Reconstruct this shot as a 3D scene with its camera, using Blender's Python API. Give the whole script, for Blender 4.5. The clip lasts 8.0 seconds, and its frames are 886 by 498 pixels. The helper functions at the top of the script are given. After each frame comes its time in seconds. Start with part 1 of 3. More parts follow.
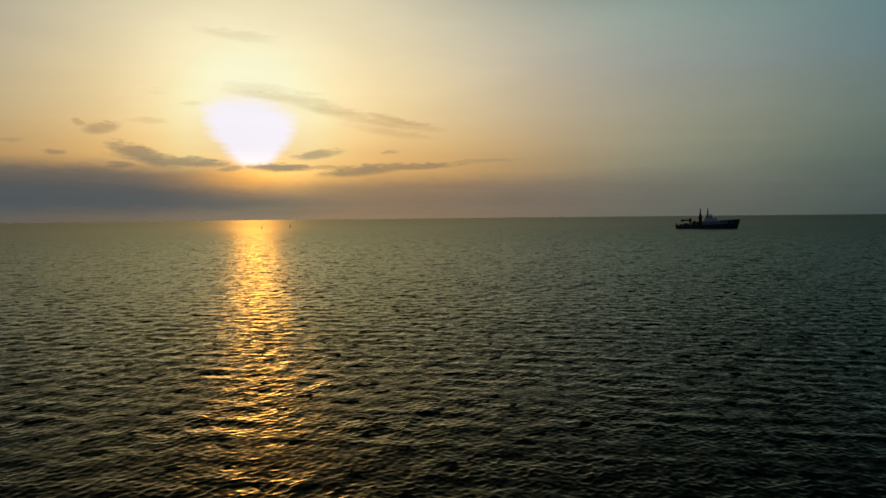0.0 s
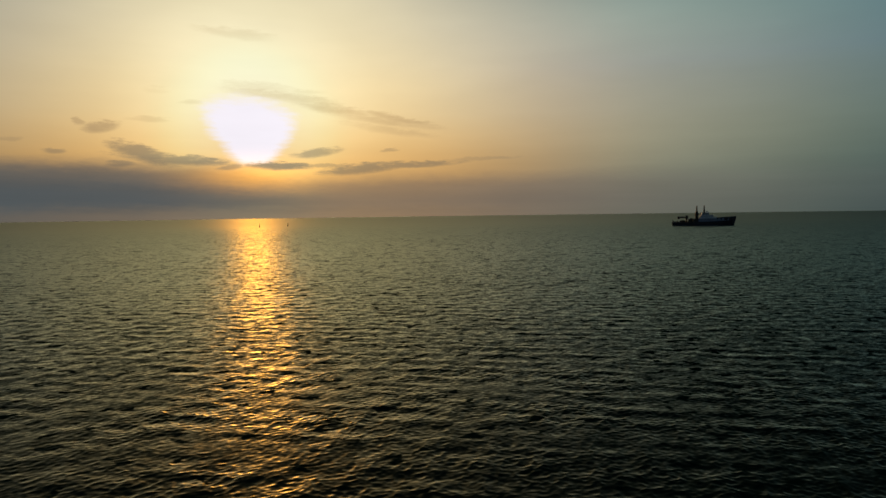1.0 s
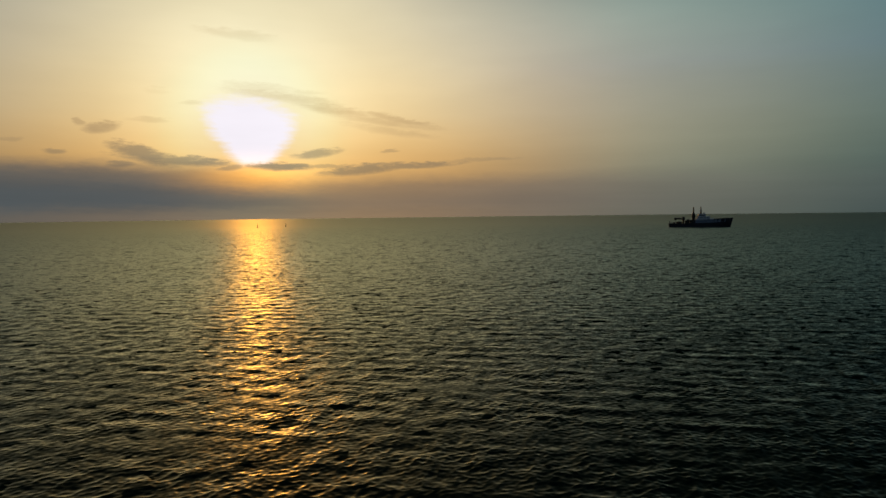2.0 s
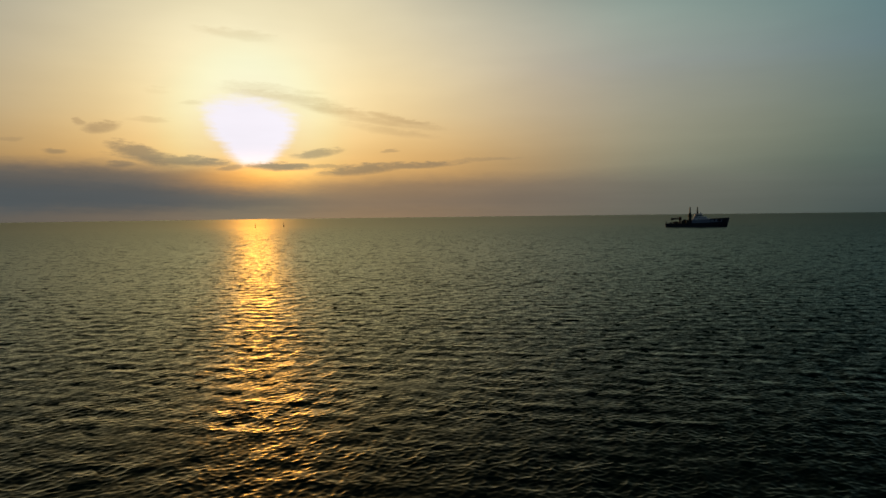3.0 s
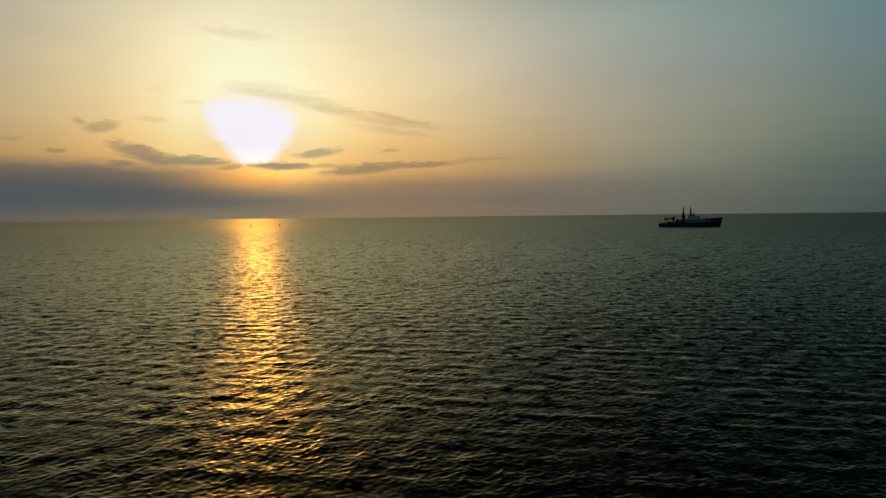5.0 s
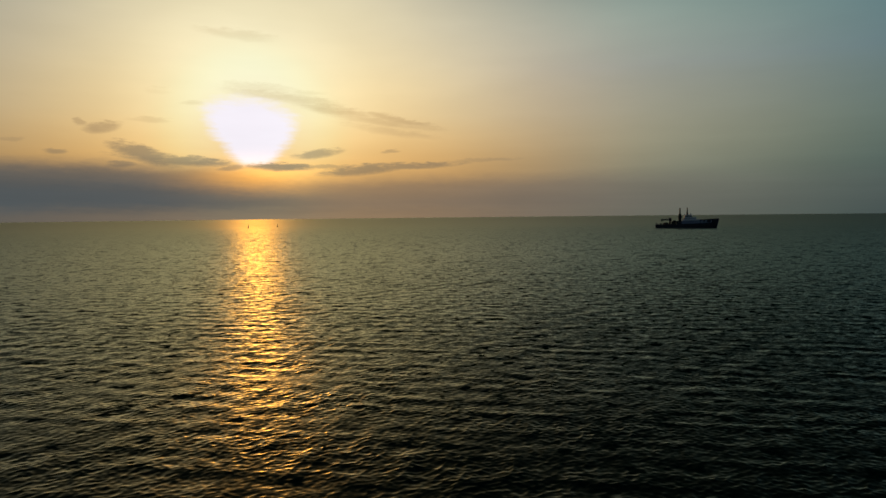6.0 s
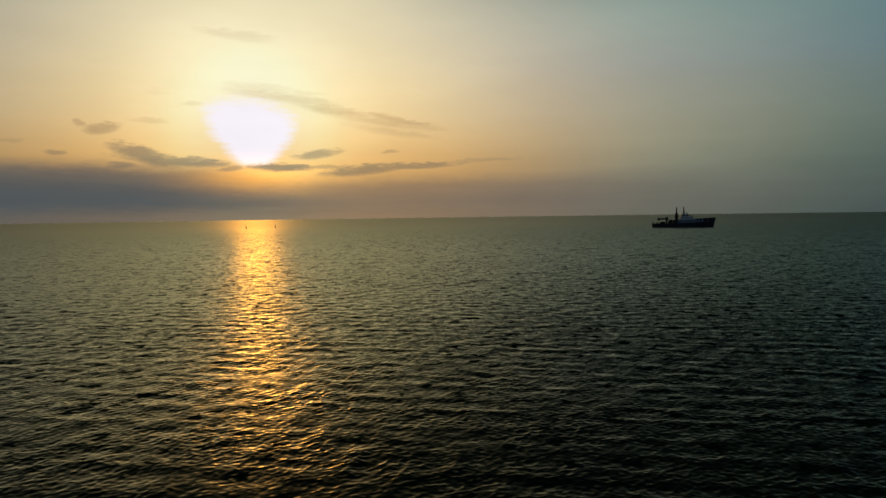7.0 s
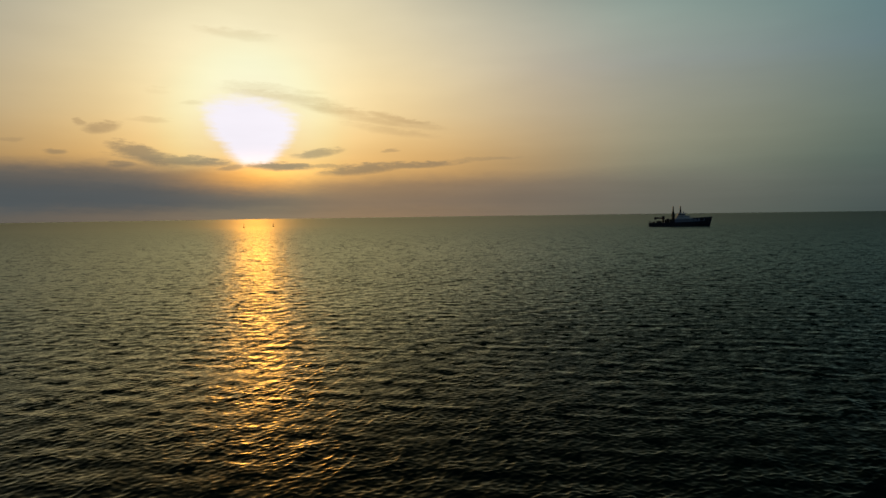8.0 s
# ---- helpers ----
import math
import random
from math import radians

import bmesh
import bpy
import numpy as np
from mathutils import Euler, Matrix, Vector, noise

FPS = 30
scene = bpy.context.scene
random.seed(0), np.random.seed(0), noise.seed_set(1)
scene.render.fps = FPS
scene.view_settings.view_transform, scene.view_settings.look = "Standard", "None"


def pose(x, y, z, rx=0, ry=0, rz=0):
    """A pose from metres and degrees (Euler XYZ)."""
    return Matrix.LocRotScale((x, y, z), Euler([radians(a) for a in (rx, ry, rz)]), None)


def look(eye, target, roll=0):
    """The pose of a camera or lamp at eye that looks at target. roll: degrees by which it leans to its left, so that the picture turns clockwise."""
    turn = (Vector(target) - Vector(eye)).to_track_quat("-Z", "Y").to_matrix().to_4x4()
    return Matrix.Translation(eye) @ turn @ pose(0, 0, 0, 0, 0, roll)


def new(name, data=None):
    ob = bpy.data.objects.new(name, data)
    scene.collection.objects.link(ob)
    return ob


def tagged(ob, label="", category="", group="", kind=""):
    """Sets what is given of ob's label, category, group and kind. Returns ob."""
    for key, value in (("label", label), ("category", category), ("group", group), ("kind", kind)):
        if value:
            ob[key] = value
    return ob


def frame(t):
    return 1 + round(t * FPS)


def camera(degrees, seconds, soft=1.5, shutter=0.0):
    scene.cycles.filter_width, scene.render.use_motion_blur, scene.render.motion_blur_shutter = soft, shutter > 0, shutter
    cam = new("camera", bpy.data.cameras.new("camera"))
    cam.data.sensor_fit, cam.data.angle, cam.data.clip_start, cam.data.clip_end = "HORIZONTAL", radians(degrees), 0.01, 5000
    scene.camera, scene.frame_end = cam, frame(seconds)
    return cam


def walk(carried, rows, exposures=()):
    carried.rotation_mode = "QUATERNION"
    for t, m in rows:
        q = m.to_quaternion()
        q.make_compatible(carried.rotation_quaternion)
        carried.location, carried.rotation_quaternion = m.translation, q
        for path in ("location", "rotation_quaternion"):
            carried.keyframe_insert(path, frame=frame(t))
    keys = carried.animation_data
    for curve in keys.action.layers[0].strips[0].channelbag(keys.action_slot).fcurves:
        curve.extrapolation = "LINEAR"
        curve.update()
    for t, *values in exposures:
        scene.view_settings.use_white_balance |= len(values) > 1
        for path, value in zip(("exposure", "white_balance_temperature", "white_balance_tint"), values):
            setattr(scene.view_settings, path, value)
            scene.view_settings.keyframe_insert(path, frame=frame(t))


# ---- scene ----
# the ferry from which the view is taken sails to the right; its deck is 18 m over the sea
EYE_HEIGHT = 18.0
SHIFT = ((0.0, 0.110, 0.128), (0.5, -0.024, 0.020), (1.0, -0.064, -0.062), (1.5, 0.008, 0.029),
         (2.25, 0.012, 0.030), (3.0, 0.008, 0.029), (3.5, -0.031, -0.049), (4.0, -0.092, -0.074),
         (4.5, -0.062, 0.030), (5.25, 0.0, 0.085), (6.0, 0.050, 0.110), (6.5, 0.075, 0.024),
         (7.0, 0.047, -0.074), (7.5, 0.007, -0.061), (8.0, -0.025, -0.070))


def deck_pose(t, nod, lean):
    eye = Vector((3.9 * t, -0.45 * t, EYE_HEIGHT))
    ahead = Vector((math.tan(radians(-0.01 * t)), 1.0, math.tan(radians(-2.86 + nod))))
    return look(eye, eye + ahead, -0.72 + lean)


cam = camera(65.0, 8.0, soft=1.5)
walk(cam, [(t, deck_pose(t, nod, lean)) for t, nod, lean in SHIFT])

# ---- sky and sun ----
SUN_AZ, SUN_EL = -15.19, 6.47


def heading(az, el):
    a, e = radians(az), radians(el)
    return Vector((math.sin(a) * math.cos(e), math.cos(a) * math.cos(e), math.sin(e)))


SUN_WAY = heading(SUN_AZ, SUN_EL)


class Nodes:
    """Short hand for building node trees."""

    def __init__(self, tree):
        self.tree = tree
        tree.nodes.clear()

    def add(self, kind, operation=None):
        node = self.tree.nodes.new(kind)
        if operation:
            node.operation = operation
        return node

    def put(self, socket, value):
        if isinstance(value, bpy.types.NodeSocket):
            self.tree.links.new(value, socket)
        else:
            socket.default_value = value

    def math(self, op, a, b=0.0, c=0.0, clamp=False):
        node = self.add("ShaderNodeMath", op)
        node.use_clamp = clamp
        for socket, value in zip(node.inputs, (a, b, c)):
            self.put(socket, value)
        return node.outputs[0]

    def span(self, value, lo, hi, to_lo=0.0, to_hi=1.0, smooth=False):
        node = self.add("ShaderNodeMapRange")
        node.interpolation_type = "SMOOTHSTEP" if smooth else "LINEAR"
        for socket, v in zip(node.inputs[:5], (value, lo, hi, to_lo, to_hi)):
            self.put(socket, v)
        return node.outputs[0]

    def ramp(self, value, stops, interpolation="LINEAR"):
        node = self.add("ShaderNodeValToRGB")
        node.color_ramp.interpolation = interpolation
        items = node.color_ramp.elements
        while len(items) < len(stops):
            items.new(0.5)
        for item, (at, colour) in zip(items, stops):
            item.position, item.color = at, (*colour, 1)
        self.put(node.inputs[0], value)
        return node.outputs[0]

    def mix(self, factor, a, b, blend="MIX"):
        node = self.add("ShaderNodeMix")
        node.data_type, node.blend_type = "RGBA", blend
        self.put(node.inputs["Factor"], factor)
        for socket, value in zip([s for s in node.inputs if s.type == "RGBA"], (a, b)):
            self.put(socket, value if isinstance(value, bpy.types.NodeSocket) else (*value, 1))
        return [s for s in node.outputs if s.type == "RGBA"][0]

    def noise(self, vector, scale, detail=3.0, rough=0.5, distort=0.0, out=0):
        node = self.add("ShaderNodeTexNoise")
        if vector is not None:
            self.put(node.inputs["Vector"], vector)
        for key, v in (("Scale", scale), ("Detail", detail), ("Roughness", rough), ("Distortion", distort)):
            self.put(node.inputs[key], v)
        return node.outputs[out]

    def xyz(self, x, y, z):
        node = self.add("ShaderNodeCombineXYZ")
        for socket, v in zip(node.inputs, (x, y, z)):
            self.put(socket, v)
        return node.outputs[0]

    def grow(self, colour, by):
        node = self.add("ShaderNodeVectorMath", operation="SCALE")
        self.put(node.inputs[0], colour)
        self.put(node.inputs["Scale"], by)
        return node.outputs[0]


# glow of the hazy sky by the angle from the sun, in degrees
GLOW = ((0, (1.0, 0.93, 0.80)), (4.6, (1.10, 1.03, 0.76)), (7, (1.05, 0.915, 0.585)), (11, (0.89, 0.73, 0.44)),
        (17, (0.72, 0.62, 0.43)), (24, (0.485, 0.432, 0.345)), (31, (0.345, 0.362, 0.313)), (40, (0.225, 0.27, 0.25)),
        (48, (0.13, 0.205, 0.215)), (60, (0.085, 0.14, 0.19)))
# how the haze dims and reddens it towards the horizon, by elevation in degrees
HAZE = ((0, (0.46, 0.345, 0.25)), (1.5, (0.55, 0.40, 0.27)), (3.5, (0.78, 0.525, 0.285)), (5.5, (0.94, 0.71, 0.44)),
        (8, (0.96, 0.86, 0.70)), (12, (0.98, 0.97, 0.93)), (18, (0.88, 0.98, 1.12)), (22, (0.66, 0.56, 0.30)), (30, (0.37, 0.28, 0.13)))
# the same, far round from the sun
FAR_HAZE = ((0, (0.40, 0.41, 0.375)), (1.5, (0.50, 0.50, 0.45)), (3.5, (0.67, 0.635, 0.53)), (5.5, (0.88, 0.805, 0.65)),
            (8, (1.0, 0.915, 0.785)), (12, (0.98, 0.98, 1.00)), (18, (0.74, 1.02, 1.52)), (21.5, (0.20, 0.46, 0.80)), (30, (0.055, 0.18, 0.31)))
# streaks of cloud: azimuth, elevation, half length, half height, slant, density; the high ones are thin and soft
HIGH_STREAKS = ((-14.48, 10.1, 2.31, 0.28, -2.5, 0.26), (-12.67, 9.38, 3.79, 0.42, -7.0, 0.42), (-8.72, 8.45, 2.62, 0.42, -10.6, 0.50),
                (-3.77, 7.81, 3.16, 0.23, -10.1, 0.50), (-4.91, 7.56, 3.92, 0.28, -6.9, 0.42), (-4.24, 6.8, 3.14, 0.28, -8.8, 0.28),
                (-10.75, 9.81, 1.23, 0.14, -0.1, 0.20), (-16.29, 13.97, 2.35, 0.37, -4.8, 0.26), (-19.68, 8.73, 0.75, 0.14, 4.1, 0.25),
                (-22.6, 7.38, 1.26, 0.19, 0.1, 0.28), (-21.9, 9.57, 0.91, 0.19, 0.0, 0.12))
LOW_STREAKS = ((-27.2, 7.04, 0.40, 0.19, -7.8, 0.45), (-25.85, 6.72, 0.96, 0.37, 8.0, 0.62), (-28.9, 4.89, 0.60, 0.19, -0.5, 0.55),
               (-23.12, 4.83, 2.19, 0.51, -14.8, 0.85), (-20.8, 4.4, 3.72, 0.28, -4.1, 0.75), (-13.01, 3.95, 2.22, 0.28, -0.5, 0.90),
               (-16.85, 3.85, 0.86, 0.19, 5.4, 0.55), (-10.19, 4.99, 1.61, 0.28, 6.6, 0.70), (-6.43, 3.76, 3.04, 0.37, 5.1, 0.78),
               (-3.09, 3.98, 3.99, 0.23, 2.5, 0.70), (-9.38, 4.04, 2.21, 0.14, 1.9, 0.50), (-4.42, 5.16, 0.75, 0.14, 5.7, 0.45),
               (3.15, 4.42, 2.66, 0.14, 1.8, 0.25), (-24.67, 4.07, 0.82, 0.22, 4.4, 0.50), (-31.72, 5.57, 0.58, 0.14, 0.3, 0.25))


def make_sky():
    world = bpy.data.worlds.new("sky")
    scene.world = world
    world.use_nodes = True
    n = Nodes(world.node_tree)
    way = n.add("ShaderNodeTexCoord").outputs["Generated"]
    split = n.add("ShaderNodeSeparateXYZ")
    n.put(split.inputs[0], way)
    x, y, z = split.outputs
    deg = 180 / math.pi
    el = n.math("MULTIPLY", n.math("ARCSINE", z), deg)
    az = n.math("MULTIPLY", n.math("ARCTAN2", x, y), deg)
    dot = n.add("ShaderNodeVectorMath", operation="DOT_PRODUCT")
    n.put(dot.inputs[0], way)
    dot.inputs[1].default_value = SUN_WAY
    off = n.math("MULTIPLY", n.math("ARCCOSINE", n.math("MINIMUM", dot.outputs["Value"], 0.999999)), deg)
    glow = n.ramp(n.math("DIVIDE", off, 60.0), [(a / 60, c) for a, c in GLOW], "B_SPLINE")
    haze, far_haze = [n.ramp(n.math("DIVIDE", el, 30.0), [(a / 30, c) for a, c in stops], "B_SPLINE") for stops in (HAZE, FAR_HAZE)]
    haze = n.mix(n.span(off, 14.0, 36.0, smooth=True), haze, far_haze)
    low = n.mix(1.0, glow, haze, "MULTIPLY")
    low = n.grow(low, n.span(az, -19.0, -34.0, 1.0, 0.78, smooth=True))
    # the clear sky above the haze
    clear = n.add("ShaderNodeTexSky")
    clear.sky_type, clear.sun_disc, clear.altitude = "NISHITA", False, 0.0
    clear.sun_elevation, clear.sun_rotation = radians(SUN_EL), radians(SUN_AZ)
    clear.dust_density, clear.air_density = 3.0, 1.0
    low = n.mix(n.span(el, 25.0, 70.0, smooth=True), low, n.mix(1.0, n.grow(clear.outputs[0], 0.05), (0.50, 0.48, 0.36), "MULTIPLY"))
    dusk = n.math("MULTIPLY", n.span(el, 14.5, 24.0, smooth=True), n.span(off, 12.0, 38.0, 0.0, 0.94))
    low = n.grow(low, n.math("SUBTRACT", 1.0, dusk))
    low = n.grow(low, n.span(el, 18.0, 42.0, 1.0, 0.6, smooth=True))
    # clouds
    flat = n.xyz(n.math("MULTIPLY", az, 0.22), el, 0.0)
    warp = n.math("SUBTRACT", n.noise(flat, 0.9, 4.0, 0.6), 0.5)
    fine = n.math("SUBTRACT", n.noise(flat, 3.4, 7.0, 0.68), 0.5)
    az_w = n.math("MULTIPLY_ADD", warp, 1.6, az)
    el_w = n.math("MULTIPLY_ADD", fine, 0.6, n.math("MULTIPLY_ADD", warp, 0.55, el))
    tuft = n.math("MULTIPLY_ADD", n.math("SUBTRACT", n.noise(n.xyz(n.math("MULTIPLY", az, 0.6), el, 5.0), 4.5, 4.0, 0.6), 0.5), 0.22, fine)

    def cloud(streaks, frayed, outer, inner):
        cover = None
        for a, e, length, height, slant, density in streaks:
            c, s = math.cos(radians(slant)), math.sin(radians(slant))
            da, de = n.math("SUBTRACT", az_w, a), n.math("SUBTRACT", el_w, e)
            u = n.math("MULTIPLY_ADD", da, c / length, n.math("MULTIPLY", de, s / length))
            v = n.math("MULTIPLY_ADD", de, c / height, n.math("MULTIPLY", da, -s / height))
            far = n.math("ADD", n.math("MULTIPLY", u, u), n.math("MULTIPLY", v, v))
            far = n.math("MULTIPLY_ADD", tuft, frayed, n.math("MULTIPLY", far, 0.72))
            one = n.span(far, outer, inner, 0.0, density, smooth=True)
            cover = one if cover is None else n.math("MAXIMUM", cover, one)
        return cover

    thin, thick_cloud = cloud(HIGH_STREAKS, 2.2, 1.7, -0.3), cloud(LOW_STREAKS, 2.3, 1.6, 0.1)
    cover = n.math("MAXIMUM", thin, thick_cloud)
    # the low bank of cloud, thickest away from the sun on its far side
    bank_edge = n.math("MULTIPLY_ADD", fine, 0.5, n.math("MULTIPLY_ADD", warp, 0.9, el))
    bank_top = n.math("ADD", n.span(az, -19.0, -11.0, 0.0, 1.1, smooth=True), bank_edge)
    bank = n.math("MULTIPLY", n.span(bank_top, 4.9, 3.2, smooth=True), n.span(bank_top, 3.6, 1.8, 0.85, 1.0, smooth=True))
    bank = n.math("MULTIPLY", bank, n.span(bank_edge, -0.1, 1.3, 0.72, 1.0, smooth=True))
    bank = n.math("MULTIPLY", bank, n.span(az, -5.0, -24.0, 0.68, 0.95, smooth=True))
    bank = n.math("MULTIPLY", bank, n.span(az, 4.0, 30.0, 1.0, 0.25, smooth=True))
    low = n.mix(cover, low, n.mix(1.0, n.mix(1.0, low, n.mix(n.span(el, 4.5, 8.0), (0.30, 0.345, 0.42), (0.52, 0.42, 0.28)), "MULTIPLY"), (0.038, 0.046, 0.055), "ADD"))
    low = n.mix(bank, low, n.mix(n.span(az, -5.0, -17.0, smooth=True), (0.146, 0.128, 0.114), (0.074, 0.093, 0.104)))
    # the veiled sun itself, dimmed by the clouds before it
    wide = n.math("SMOOTH_MIN", n.math("MULTIPLY_ADD", n.math("SUBTRACT", el, 4.3), 0.84, 0.72), 3.4, 1.6)
    side = n.math("SUBTRACT", n.math("ABSOLUTE", n.math("SUBTRACT", az, SUN_AZ + 0.15)), wide)
    across = n.math("SUBTRACT", az, SUN_AZ)
    lid = n.math("MULTIPLY_ADD", n.math("MULTIPLY", across, across), 0.06, n.math("MULTIPLY_ADD", across, 0.13, n.math("SUBTRACT", el, 8.6)))
    rim = n.math("SMOOTH_MAX", side, lid, 3.0)
    rim = n.math("MULTIPLY_ADD", fine, 1.3, n.math("MULTIPLY_ADD", warp, 1.4, rim))
    core = n.span(rim, 1.2, -0.2, smooth=True)
    clear_of = n.math("MULTIPLY", n.math("SUBTRACT", 1.0, thick_cloud), n.span(el_w, 3.8, 4.4, smooth=True))
    core = n.math("MULTIPLY", core, clear_of)
    low = n.mix(core, low, (0.93, 0.88, 0.95))
    # orange light under the sun, over the bank
    wing = n.math("POWER", n.math("DIVIDE", n.math("SUBTRACT", az, SUN_AZ + 0.8), 4.8), 2.0)
    drop = n.math("POWER", n.math("DIVIDE", n.math("SUBTRACT", el_w, 3.3), 1.1), 2.0)
    ember = n.math("POWER", 2.71828, n.math("MULTIPLY", n.math("ADD", wing, drop), -1.0))
    ember = n.math("MULTIPLY", ember, n.math("SUBTRACT", 1.0, cover))
    low = n.mix(1.0, low, n.grow(n.xyz(0.72, 0.26, -0.03), ember), "ADD")
    # uneven haze
    thick = n.noise(n.xyz(n.math("MULTIPLY", az, 0.05), n.math("MULTIPLY", el, 0.16), 3.0), 1.0, 4.0, 0.55)
    low = n.grow(low, n.span(thick, 0.25, 0.75, 0.94, 1.06))
    layers = n.noise(n.xyz(n.math("MULTIPLY", az, 0.05), n.math("MULTIPLY", el, 0.9), 9.0), 1.0, 5.0, 0.6)
    strength = n.span(el, 2.5, 7.0, 0.20, 0.04)
    low = n.grow(low, n.math("MULTIPLY_ADD", n.math("SUBTRACT", layers, 0.5), strength, 1.0))
    back = n.add("ShaderNodeBackground")
    n.put(back.inputs[0], low)
    back.inputs[1].default_value = 1.0
    n.put(n.add("ShaderNodeOutputWorld").inputs[0], back.outputs[0])


make_sky()
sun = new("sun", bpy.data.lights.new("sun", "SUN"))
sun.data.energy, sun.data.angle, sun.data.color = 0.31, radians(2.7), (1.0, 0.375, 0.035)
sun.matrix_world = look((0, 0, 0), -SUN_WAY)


# ---- materials ----
def material(name):
    m = bpy.data.materials.new(name)
    m.use_nodes = True
    n = Nodes(m.node_tree)
    shader = n.add("ShaderNodeBsdfPrincipled")
    n.put(n.add("ShaderNodeOutputMaterial").inputs[0], shader.outputs[0])
    return m, n, shader


def sea_water():
    m = bpy.data.materials.new("sea_water")
    m.use_nodes = True
    n = Nodes(m.node_tree)
    place = n.add("ShaderNodeTexCoord").outputs["Object"]
    stretch = n.add("ShaderNodeMapping")
    n.put(stretch.inputs[0], place)
    stretch.vector_type = "TEXTURE"
    stretch.inputs["Rotation"].default_value = (0, 0, radians(38))
    stretch.inputs["Scale"].default_value = (1.15, 0.85, 1.0)
    # the slopes of wavelets too small for the mesh
    slopes = None
    lost = n.add("ShaderNodeAttribute")
    lost.attribute_name = "small_waves"
    lost = lost.outputs["Fac"]
    away = n.add("ShaderNodeVectorMath", operation="LENGTH")
    n.put(away.inputs[0], place)
    away = away.outputs["Value"]
    # far out the slopes flatten, so the water mirrors low sky in place of haze
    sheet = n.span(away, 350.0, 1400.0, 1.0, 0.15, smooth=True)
    # darkening to both sides, put into the shading by leaning the normals
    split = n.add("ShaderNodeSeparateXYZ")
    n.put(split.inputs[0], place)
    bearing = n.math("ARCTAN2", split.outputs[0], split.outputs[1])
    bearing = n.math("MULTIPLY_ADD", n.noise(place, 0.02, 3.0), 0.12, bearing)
    side_dim = n.math("ADD", n.span(bearing, 0.15, 0.80, smooth=True), n.span(bearing, -0.38, -0.72, 0.0, 0.5, smooth=True))
    for scale, detail, by in ((0.8, 2.0, n.math("MULTIPLY", n.span(lost, 0.0, 1.0, 0.05, 0.30), sheet)), (2.6, 3.0, n.math("MULTIPLY", n.span(lost, 0.0, 1.0, 0.12, 0.33), sheet))):
        one = n.add("ShaderNodeVectorMath", operation="SUBTRACT")
        n.put(one.inputs[0], n.noise(stretch.outputs[0], scale, detail, 0.6, 0.2, out=1))
        one.inputs[1].default_value = (0.5, 0.53, 0.5)
        two = n.add("ShaderNodeVectorMath", operation="MULTIPLY_ADD")
        n.put(two.inputs[0], one.outputs[0])
        n.put(two.inputs[1], n.xyz(n.math("MULTIPLY_ADD", n.math("SUBTRACT", 1.0, lost), 0.17, by), n.math("MULTIPLY", by, 1.1), 0.0))
        n.put(two.inputs[2], slopes if slopes else n.add("ShaderNodeNewGeometry").outputs["Normal"])
        slopes = two.outputs[0]
    # the steep fronts of scattered larger waves
    crests = n.xyz(n.math("MULTIPLY", split.outputs[0], 0.38), n.math("MULTIPLY_ADD", split.outputs[0], -0.10, n.math("MULTIPLY", split.outputs[1], 0.5)), 0.0)
    fronts = n.math("MULTIPLY", n.span(n.noise(crests, 1.0, 2.0, 0.55, 0.5), 0.60, 0.68, smooth=True), n.math("MULTIPLY", lost, sheet))
    swells = n.math("MULTIPLY", n.span(n.noise(crests, 0.33, 3.0, 0.6, 0.5), 0.57, 0.66, smooth=True), n.span(away, 120.0, 300.0))
    fronts = n.math("MULTIPLY_ADD", n.math("MULTIPLY", swells, n.span(away, 500.0, 1300.0, 1.0, 0.1)), 0.34, fronts)
    steep = n.add("ShaderNodeVectorMath", operation="ADD")
    n.put(steep.inputs[0], slopes)
    # normals lean to -y: near faces of unresolved waves, plus the side darkening
    tilt = n.math("MULTIPLY_ADD", n.math("MULTIPLY", lost, sheet), -0.07, n.math("MULTIPLY", side_dim, n.span(sheet, 0.15, 1.0, -0.11, -0.05)))
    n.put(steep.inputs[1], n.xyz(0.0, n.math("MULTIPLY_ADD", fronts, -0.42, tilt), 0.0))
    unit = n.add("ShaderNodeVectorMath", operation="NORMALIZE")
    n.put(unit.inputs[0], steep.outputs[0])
    # green depth below, gloss on top
    deep = n.add("ShaderNodeBsdfDiffuse")
    n.put(deep.inputs["Color"], n.mix(n.noise(place, 0.012, 4.0), (0.003, 0.025, 0.021), (0.005, 0.031, 0.026)))
    gloss = n.add("ShaderNodeBsdfGlossy")
    gloss.inputs["Color"].default_value = (0.89, 0.95, 0.80, 1)
    ruffled = n.span(away, 350.0, 1400.0, 0.0, 0.18)
    patch = n.span(n.noise(place, 0.05, 3.0), 0.3, 0.7, -0.03, 0.03)
    n.put(gloss.inputs["Roughness"], n.math("ADD", n.math("ADD", patch, ruffled), n.span(lost, 0.0, 1.0, 0.31, 0.33)))
    edge = n.add("ShaderNodeFresnel")
    edge.inputs["IOR"].default_value = 1.197
    # ripples finer than the wavelets spread a part of the light wide
    ripple = n.add("ShaderNodeBsdfGlossy")
    ripple.inputs["Color"].default_value = (0.92, 0.92, 0.68, 1)
    ripple.inputs["Roughness"].default_value = 0.56
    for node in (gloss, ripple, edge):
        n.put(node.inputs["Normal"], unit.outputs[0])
    sheen = n.add("ShaderNodeMixShader")
    for socket, value in zip(sheen.inputs, (0.5, gloss.outputs[0], ripple.outputs[0])):
        n.put(socket, value)
    both = n.add("ShaderNodeMixShader")
